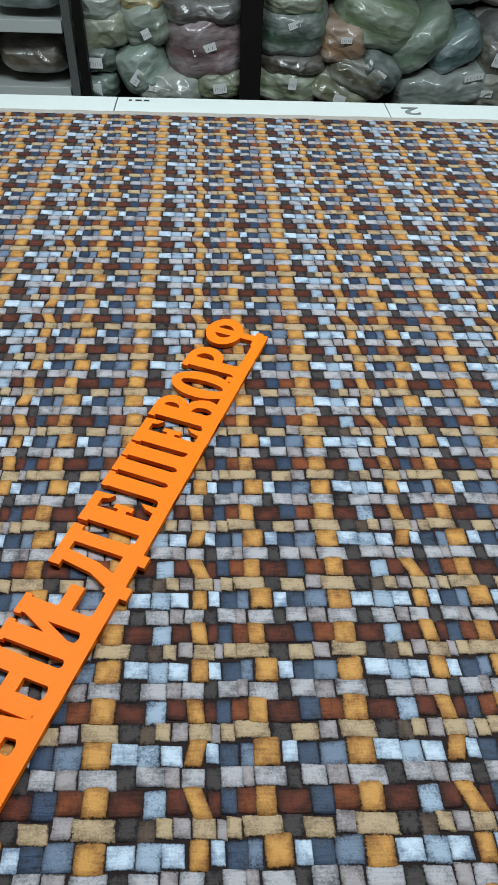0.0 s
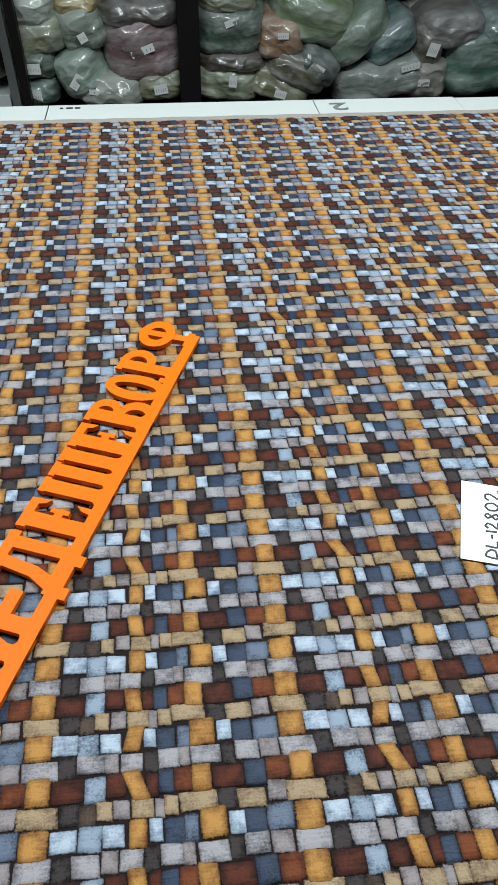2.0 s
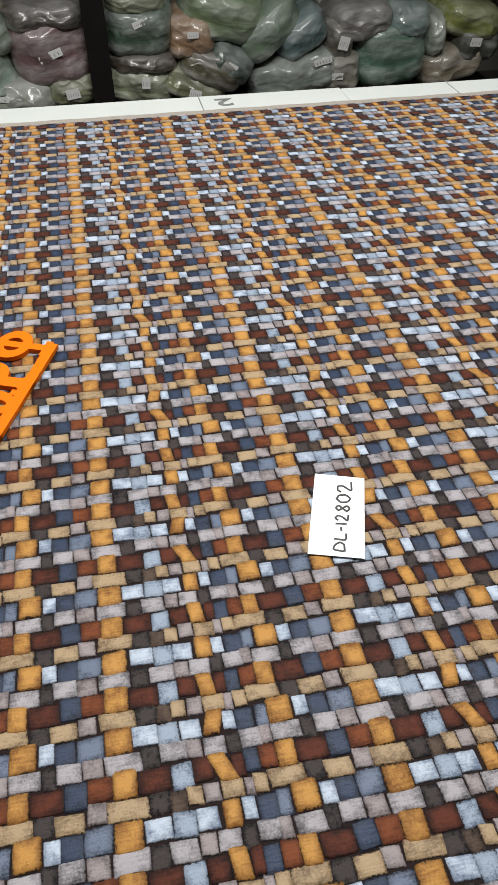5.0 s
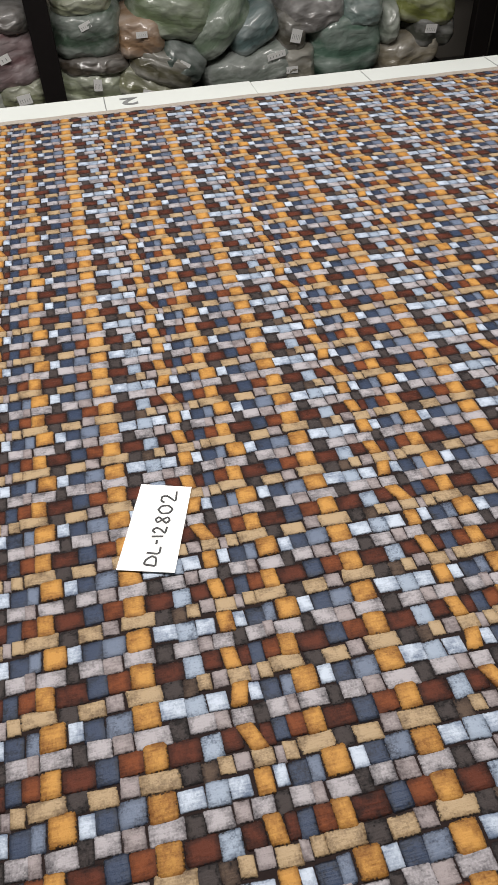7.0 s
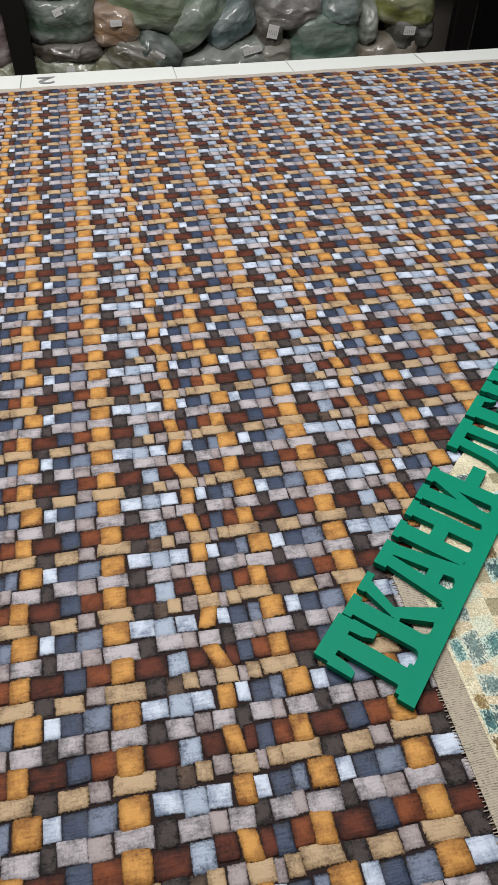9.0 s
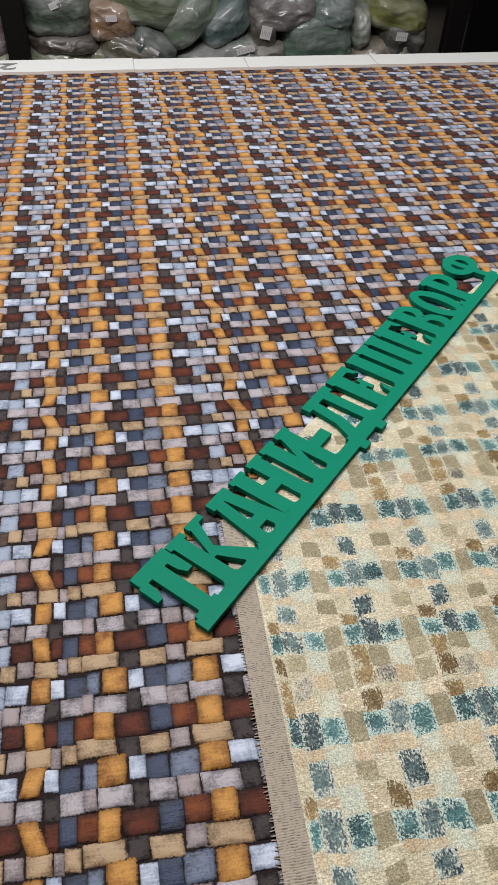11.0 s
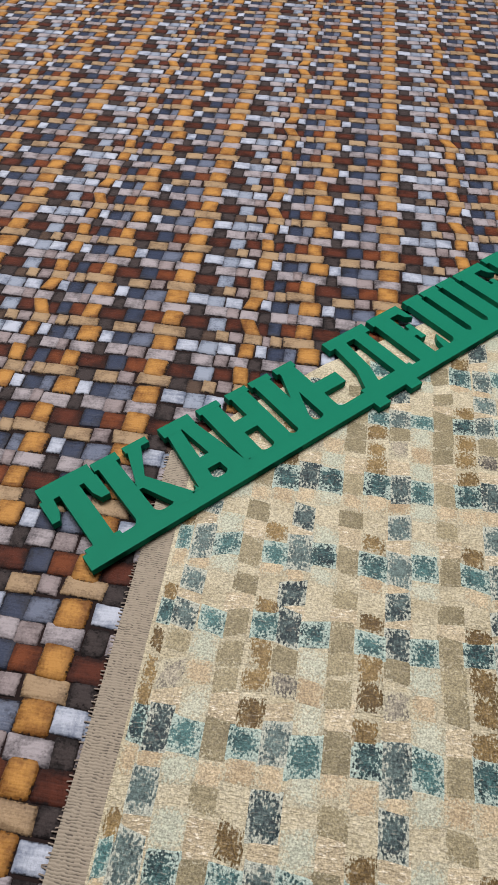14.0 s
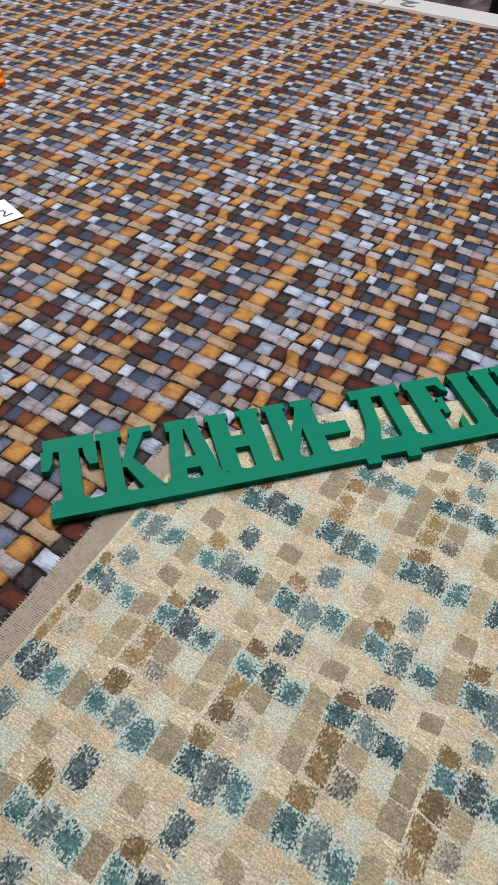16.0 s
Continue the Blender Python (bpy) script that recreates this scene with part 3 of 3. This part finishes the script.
LETTERS = [
    ("letter_t", [bar(-2, 35, 60, 73), [(-4, 62), (-4, 43), (1, 43), (4, 50), (5, 62)], [(26, 62), (27, 50), (30, 43), (36, 43), (36, 62)], bar(9, 23, 0, 72), bar(3, 27, 8, 15)]),
    ("letter_k", [bar(39, 52, 0, 70), bar(36, 55, 64, 71), [(51, 34), (57, 34), (74, 70), (63, 70)], bar(60, 78, 65, 71),
                  [(52, 40), (59, 44), (82, 8), (67, 8)]]),
    ("letter_a", [[(83, 8), (95, 8), (102, 70), (92, 70)], [(108, 8), (122, 8), (111, 70), (101, 70)], bar(91, 112, 22, 33), bar(88, 113, 61, 71)]),
    ("letter_n", [bar(121, 135, 0, 70), bar(146, 160, 0, 70), bar(132, 149, 33, 45), bar(119, 137, 64, 70), bar(144, 162, 64, 70)]),
    ("letter_i", [bar(167, 181, 0, 70), bar(190, 204, 0, 70), [(179, 14), (192, 46), (192, 66), (179, 34)], bar(165, 183, 64, 70), bar(188, 206, 64, 70)]),
    ("hyphen", [bar(202, 225, 29, 41)]),
    ("letter_d", [bar(237, 279, 60, 70), [(229, 10), (243, 10), (250, 30), (254, 64), (243, 64), (239, 32)], bar(262, 274, 8, 66), bar(227, 277, 2, 15),
                  bar(226, 237, -6, 4), bar(258, 269, -6, 4)]),
    ("letter_e", letter_e(284)),
    ("letter_sh", [bar(326, 341, 0, 70), bar(347, 361, 0, 70), bar(367, 382, 0, 70), bar(325, 343, 64, 70), bar(345, 363, 64, 70), bar(365, 383, 64, 70)]),
    ("letter_e", letter_e(386)),
    ("letter_v", [bar(427, 443, 0, 70), bar(424, 446, 64, 71), *arc(443, 54, 17, 17, -90, 90, 11), *arc(443, 21, 21, 21, -90, 90, 12)]),
    ("letter_o", arc(485, 38, 20, 34, 0, 360, 13, 28)),
    ("full_stop", [bar(500, 508, 9, 18)]),
    ("letter_r", [bar(512, 527, 0, 70), bar(509, 530, 65, 72), *arc(527, 52, 21, 20, -90, 90, 12)]),
    ("letter_f", [bar(577, 587, 6, 72), *arc(582, 50, 25, 21, 0, 360, 13, 28), bar(568, 594, 6, 14)]),
]


def letter_sign(name, label, material, at, turn, z):
    sign = tagged(new(name), label, "sign", "letter signs")
    sign.matrix_basis = pose(at[0], at[1], z, 0, 0, turn) @ Matrix.Diagonal((SIGN_SIZE, SIGN_SIZE, 1, 1))
    for i, (nm, polys) in enumerate([("base_rail", [bar(0, 591, 0, 12)])] + LETTERS):
        verts, faces = [], []
        polys = polys + [p for lo, hi in STEMS.get(nm, ()) for p in fillet(lo, -1) + fillet(hi, 1)]
        for j, poly in enumerate(polys):
            n, m = len(verts), len(poly)
            top = 0.0052 if i == 0 else 0.00521 + 0.000008 * (j % 12)
            if sum(poly[a][0] * poly[(a + 1) % m][1] - poly[(a + 1) % m][0] * poly[a][1] for a in range(m)) < 0:
                poly = poly[::-1]
            verts += [(x / 1000, y / 1000, 0) for x, y in poly] + [(x / 1000, y / 1000, top) for x, y in poly]
            faces += [tuple(range(n + m - 1, n - 1, -1)), tuple(range(n + m, n + 2 * m))]
            faces += [(n + a, n + (a + 1) % m, n + m + (a + 1) % m, n + m + a) for a in range(m)]
        mesh_ob(nm, verts, faces, material, sign)
    return sign


letter_sign("cutout_sign", "green acrylic sign of cut-out capital letters on a rail", GREEN, SIGN_AT, SIGN_TURN, 0.0028)
END, LONG = (-0.185, 0.776), 0.587 * SIGN_SIZE
letter_sign("cutout_sign", "orange acrylic sign of cut-out capital letters on a rail", ORANGE,
            (END[0] - LONG * math.cos(radians(68.4)), END[1] - LONG * math.sin(radians(68.4))), 68.4, 0.0022)

# ---- paper tag with its hand-written number ----
tag = empty("paper_tag", "small white paper tag with a hand-written code, lying on the cloth", "tag")
quad = [(0.013, 0.4648), (0.057, 0.4512), (0.0838, 0.5332), (0.042, 0.5472)]
tv, tf = [], []
for i in range(9):
    for j in range(5):
        a, b = i / 8, j / 4
        x = (quad[0][0] * (1 - b) + quad[1][0] * b) * (1 - a) + (quad[3][0] * (1 - b) + quad[2][0] * b) * a
        y = (quad[0][1] * (1 - b) + quad[1][1] * b) * (1 - a) + (quad[3][1] * (1 - b) + quad[2][1] * b) * a
        tv.append((x, y, 0.0030 + 0.0012 * (a - 0.5) ** 2))
o = len(tv)
tv += [(x, y, z - 0.0003) for x, y, z in tv]
for i in range(8):
    for j in range(4):
        a = i * 5 + j
        tf += [(a, a + 1, a + 6, a + 5), (o + a, o + a + 5, o + a + 6, o + a + 1)]
rim = [0, 1, 2, 3, 4, 9, 14, 19, 24, 29, 34, 39, 44, 43, 42, 41, 40, 35, 30, 25, 20, 15, 10, 5]
tf += [(a, o + a, o + b, b) for a, b in zip(rim, rim[1:] + rim[:1])]
mesh_ob("card", tv, tf, PAPER, tag)


def on_tag(a, b):
    """a runs along the card from its foot, b across it."""
    return tuple(sum(w * p[i] for w, p in zip(((1 - a) * (1 - b), (1 - a) * b, a * b, a * (1 - b)), quad)) for i in (0, 1))


# pen strokes of "DL-12802": where each sign starts and ends along the card, then its strokes
PEN = (
    ("letter_d", 0.06, 0.165, (((0, 0), (0.1, 1), (0.6, 0.9), (1, 0.5), (0.8, 0.12), (0, 0)),)),
    ("letter_l", 0.19, 0.27, (((0.1, 1), (0, 0), (1, 0.05)),)),
    ("hyphen", 0.295, 0.345, (((0, 0.45), (1, 0.5)),)),
    ("digit", 0.375, 0.40, (((0.2, 0.95), (0.5, 0.1)),)),
    ("digit", 0.42, 0.50, (((0, 0.75), (0.35, 1), (0.8, 0.8), (0.6, 0.45), (0, 0.05), (1, 0.05)),)),
    ("digit", 0.535, 0.62, (((0.5, 0.52), (0.1, 0.8), (0.5, 1), (0.9, 0.8), (0.5, 0.52), (0.05, 0.2), (0.5, 0), (0.95, 0.2), (0.5, 0.52)),)),
    ("digit", 0.645, 0.755, (((0.5, 1), (0.05, 0.7), (0.15, 0.2), (0.6, 0.02), (1, 0.4), (0.85, 0.85), (0.4, 0.98)),)),
    ("digit", 0.785, 0.93, (((0, 0.7), (0.15, 0.95), (0.5, 0.95), (0.6, 0.65), (0.2, 0.1), (0.25, 0.02), (1, 0.12)),)),
)
for nm, start, end, strokes in PEN:
    sv, sf = [], []
    for line in strokes:
        pts = []
        for (p, q), (p2, q2) in zip(line, line[1:]):
            pts += [(p + (p2 - p) * i / 4, q + (q2 - q) * i / 4) for i in range(4)]
        pts = [pts[0]] + [tuple((a + 2 * b + c) / 4 for a, b, c in zip(pts[i - 1], pts[i], pts[i + 1])) for i in range(1, len(pts) - 1)] + [pts[-1], line[-1]]
        place = []
        for p, q in pts:
            a = start + (end - start) * p
            low, high = 0.64 + 0.14 * a, 0.44 + 0.02 * a
            place.append(on_tag(a, low + (high - low) * q) + (0.00335 + 0.0012 * (a - 0.5) ** 2,))
        o = len(sv)
        for i, (x, y, z) in enumerate(place):
            xa, ya, _ = place[max(i - 1, 0)]
            xb, yb, _ = place[min(i + 1, len(place) - 1)]
            d = math.hypot(xb - xa, yb - ya) or 1.0
            nx, ny = (ya - yb) / d * 0.00085, (xb - xa) / d * 0.00085
            sv += [(x + nx, y + ny, z), (x - nx, y - ny, z), (x + nx, y + ny, z - 0.0004), (x - nx, y - ny, z - 0.0004)]
        for i in range(len(place) - 1):
            m = o + 4 * i
            sf += [(m, m + 1, m + 5, m + 4), (m + 2, m, m + 4, m + 6), (m + 1, m + 3, m + 7, m + 5)]
    mesh_ob(nm, sv, sf, INK, tag)


# ---- racks with packed goods behind the table ----
rack = empty("goods_rack", "black steel rack stacked with bagged textiles", "rack", at=(0.6, 3.6, FLOOR_Z))
for x in (-0.098, 1.884):
    for y in (3.35, 3.95):
        under(part("post", box(x - 0.046, x + 0.046, y, y + 0.05, FLOOR_Z, 1.3, 0.004), POST, None), rack)
under(part("post", box(-0.828, -0.790, 3.32, 3.37, FLOOR_Z, 1.3, 0.004), POST, None), rack)
under(part("post", box(-0.828, -0.790, 3.95, 4.00, FLOOR_Z, 1.3, 0.004), POST, None), rack)
for z in (-0.69, 0.08, 0.75):
    under(part("shelf_board", box(-0.788, 1.836, 3.405, 3.99, z, z + 0.03, 0.003), POST, None), rack)
under(part("back_panel", box(-0.82, 1.93, 4.01, 4.03, -0.69, 1.3), plain("brown_board", srgb(74, 60, 50), 0.8, 5, 0.3), None), rack)
panel = part("dark_partition", box(1.94, 3.3, 3.32, 3.36, FLOOR_Z, 1.3, 0.004), plain("black_cloth", srgb(14, 12, 13), 0.9, 6, 0.3, spec=0.1), None)
tagged(panel, "black partition beside the rack", "partition")

side = empty("metal_shelving", "white metal shelving with galvanised uprights", "shelving", at=(-1.5, 3.5, FLOOR_Z))
for x in (-0.855, -2.26):
    for y in (3.32, 3.90):
        under(part("upright", box(x - 0.018, x + 0.018, y, y + 0.04, FLOOR_Z, 1.2, 0.003), METAL, None), side)
for z in (-0.587, -0.336, -0.028):
    sh = under(part("shelf", box(-2.24, -0.880, 3.35, 3.92, z, z + 0.012, 0.002), STRIP, None), side)
    lip = under(part("shelf_lip", box(-2.24, -0.880, 3.325, 3.349, z - 0.012, z + 0.034, 0.002), STRIP, None), side)


def goods(name, colour, film):
    """Cloth seen through thin crumpled film, whose milkiness and highlights are painted as pale streaks."""
    k = Nodes(name)
    obj = k.coords()
    f = k.math("ADD", k.math("MULTIPLY", k.noise(obj, 7, 2), 0.9), k.math("MULTIPLY", k.noise(obj, 40, 2), 0.1))
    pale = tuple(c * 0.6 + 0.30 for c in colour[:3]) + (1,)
    dark = tuple(c * 0.65 for c in colour[:3]) + (1,)
    col = k.mix(k.ramp(f, 0.3, 0.75), dark, colour)
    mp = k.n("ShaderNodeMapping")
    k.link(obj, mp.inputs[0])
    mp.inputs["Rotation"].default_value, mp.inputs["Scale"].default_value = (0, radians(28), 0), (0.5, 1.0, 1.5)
    shine_veil = k.noise(mp.outputs[0], 13, 3, 0.55)
    # milky film and its highlights, both put into the base colour
    col = k.mix(k.math("MULTIPLY", k.ramp(shine_veil, 0.38, 0.66), film * 0.95), col, pale)
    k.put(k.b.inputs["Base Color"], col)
    k.b.inputs["Roughness"].default_value = 0.5
    k.b.inputs["Coat Weight"].default_value = 1.0
    k.b.inputs["Coat Roughness"].default_value = 0.16
    crease = k.math("ABSOLUTE", k.math("SUBTRACT", k.noise(mp.outputs[0], 17, 2), 0.5))
    k.bump(k.math("ADD", shine_veil, k.math("MULTIPLY", k.ramp(crease, 0.0, 0.07), 0.07)), 0.5, 0.022)
    return k.m


seen_goods = {}


def pack(x, z, w, h, turn, colour, words, sticker=None, film=0.8, y=3.40):
    """A bag of folded cloth: a pillow with flattened faces, creases and pinched corners; x and z are its middle."""
    if colour not in seen_goods:
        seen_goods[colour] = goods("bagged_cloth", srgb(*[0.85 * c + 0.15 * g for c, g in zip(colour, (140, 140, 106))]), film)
    seed = Vector((x * 31, z * 17, w * 50))
    dp = 0.19
    verts, faces = [], []
    nu, nv = 40, 28
    for side in (-1, 1):
        for i in range(nv + 1):
            b = -1 + 2 * i / nv
            for j in range(nu + 1):
                a = -1 + 2 * j / nu
                ex, ez = a * math.sqrt(1 - 0.30 * b * b * b * b), b * math.sqrt(1 - 0.36 * a * a * a * a)
                swell = max(0.0, (1 - a ** 4) * (1 - b ** 4)) ** 0.5
                spot = Vector((ex * w * 9, side * 2.0, ez * h * 9)) + seed
                lump = 1 + 0.16 * noise.noise(spot * 0.6)
                ridge = abs(noise.noise(Vector((ex * w * 8 + ez * h * 5, side, ez * h * 11)) + seed * 2))
                fold = 0.04 * max(0.0, 1 - ridge * 6) - 0.03 * abs(math.sin(4 * ez + 2 * noise.noise(spot)))
                edge = 1 + 0.07 * noise.noise(Vector((ex * 2, ez * 2, 0)) + seed)
                verts.append((ex * w / 2 * 1.13 * edge, side * dp * swell * (lump + fold), ez * h / 2 * 1.16 * edge))
    row = nu + 1
    back = row * (nv + 1)
    for i in range(nv):
        for j in range(nu):
            m = i * row + j
            faces.append((m, m + 1, m + row + 1, m + row))
            faces.append((back + m, back + m + row, back + m + row + 1, back + m + 1))
    ob = mesh_ob("bagged_textile", verts, faces, seen_goods[colour], smooth=True)
    weld = bmesh.new()
    weld.from_mesh(ob.data)
    bmesh.ops.remove_doubles(weld, verts=weld.verts, dist=0.0004)
    weld.to_mesh(ob.data)
    weld.free()
    ob.matrix_basis = pose(x, y + dp * 0.9, z, 0, -turn, 0)
    tagged(ob, words + " folded textile in clear plastic on the rack", "bagged textile", "bagged goods")
    if sticker:
        sx, sz, sw, sh, st = [1.2 * e for e in sticker[:4]] + [sticker[4]]
        stick = part("sticker", box(-sw / 2, sw / 2, -0.002, 0.0, -sh / 2, sh / 2), PAPER, ob, "white printed sticker")
        stick.matrix_basis = pose(sx, -dp * 1.04, sz, 5, -st, 0)
        n = 5
        for i in range(n):
            bw = sw * 0.035
            b = part("printed_bar", box(-sw * 0.36 + i * sw * 0.17, -sw * 0.36 + i * sw * 0.17 + bw, -0.0026, -0.002, -sh * 0.26, sh * 0.1), PENCIL, stick)
    return ob


pack(-0.743, -0.259, 0.206, 0.129, 0, (190, 198, 190), "pale grey-green")
pack(-0.735, -0.363, 0.250, 0.143, 10, (150, 155, 125), "olive-green")
pack(-0.547, -0.330, 0.192, 0.185, 15, (150, 165, 150), "grey-green", (0.0, -0.02, 0.03, 0.03, 10))
pack(-0.755, -0.468, 0.162, 0.114, 0, (70,95,80), "dark green", (-0.01, 0.0, 0.05, 0.035, 0))
pack(-0.776, -0.576, 0.177, 0.114, 0, (95, 120, 108), "dark green", (0.0, 0.0, 0.04, 0.04, 0))
pack(-0.577, -0.501, 0.221, 0.199, 25, (150, 172, 160), "grey-teal", (-0.02, -0.01, 0.055, 0.03, 28))
pack(-0.556, -0.249, 0.177, 0.085, 5, (205, 180, 120), "straw-yellow")
pack(-0.299, -0.274, 0.354, 0.114, 0, (85,78,76), "dark taupe")
pack(-0.296, -0.405, 0.332, 0.270, 8, (124,90, 98), "mauve", (0.0, 0.0, 0.085, 0.026, 10))
pack(-0.462, -0.574, 0.325, 0.143, -5, (165, 170, 162), "pale grey", (-0.01, 0.0, 0.12, 0.018, -4))
pack(-0.230, -0.558, 0.221, 0.129, 5, (140, 145, 112), "olive", (0.0, 0.0, 0.05, 0.034, 3))
pack(0.086, -0.242, 0.235, 0.085, 0, (170, 176, 150), "pale green")
pack(0.086, -0.347, 0.288, 0.199, 5, (62,88,74), "dark green", (0.0, 0.035, 0.042, 0.022, 15))
pack(0.093, -0.465, 0.295, 0.085, 0, (78,68,60), "dark brown")
pack(0.072, -0.554, 0.295, 0.157, -5, (158, 168, 138), "pale green", (0.015, 0.02, 0.03, 0.04, 0))
pack(0.313, -0.578, 0.310, 0.129, -20, (138, 140, 106), "olive", (0.0, -0.01, 0.045, 0.028, 5))
pack(0.310, -0.380, 0.206, 0.171, 0, (172, 132, 100), "peach", (0.0, 0.02, 0.04, 0.02, 0))
pack(0.458, -0.309, 0.339, 0.199, -10, (120, 140, 105), "leaf green")
pack(0.481, -0.488, 0.221, 0.157, -30, (72,92,88), "dark teal", (0.0, 0.0, 0.04, 0.022, 0))
pack(0.662, -0.371, 0.295, 0.171, 35, (112, 135, 115), "sage")
pack(0.396, -0.506, 0.310, 0.157, -20, (88,84,62), "dark olive")
pack(0.814, -0.396, 0.235, 0.157, 25, (90, 120, 125), "teal")
pack(0.804, -0.556, 0.427, 0.171, 12, (128, 140, 135), "striped grey-teal", (0.09, 0.04, 0.07, 0.022, 0))
pack(1.010, -0.553, 0.192, 0.171, 0, (150, 145, 132), "grey-beige", (-0.03, 0.0, 0.045, 0.024, 0))
pack(0.991, -0.418, 0.133, 0.171, 0, (92,86,76), "dark grey", (0.0, 0.0, 0.04, 0.045, -12))
pack(1.092, -0.356, 0.279, 0.143, 5, (132, 128, 130), "clear lilac-grey")
pack(1.253, -0.494, 0.339, 0.270, 6, (82, 122, 108), "teal")
pack(1.567, -0.548, 0.295, 0.157, 11, (150, 138, 118), "beige")
pack(1.628, -0.373, 0.295, 0.143, -9, (140, 148,72), "yellow-green")
pack(1.456, -0.423, 0.088, 0.171, 6, (175, 185, 175), "white")
pack(1.312, -0.360, 0.206, 0.143, -4, (125, 150, 150), "light teal")
pack(1.669, -0.469, 0.221, 0.143, -4, (70,72,68), "clear dark", (-0.03, 0.02, 0.045, 0.03, 0))
pack(-1.044, -0.463, 0.293, 0.153, 0, (92, 78, 64), "brown", y=3.42)
pack(-1.373, -0.463, 0.268, 0.153, 0, (110, 100, 84), "taupe", y=3.42)
pack(-1.044, -0.222, 0.293, 0.142, 0, (96, 112, 112), "grey-blue", y=3.42)
pack(-1.373, -0.222, 0.268, 0.142, 0, (120, 124, 110), "grey-green", y=3.42)
pile = random.Random(11)
for i in range(11):
    for z in (-0.546, -0.381, -0.228):
        tone = pile.choice(((96, 88, 72), (84, 92, 80), (110, 96, 82)))
        xx = -0.65 + 0.25 * i + pile.uniform(-0.03, 0.03)
        if xx < 1.72:
            pack(xx, z + pile.uniform(-0.02, 0.02), 0.245, 0.153, pile.uniform(-12, 12), tone, "dull brown-green", y=3.66)
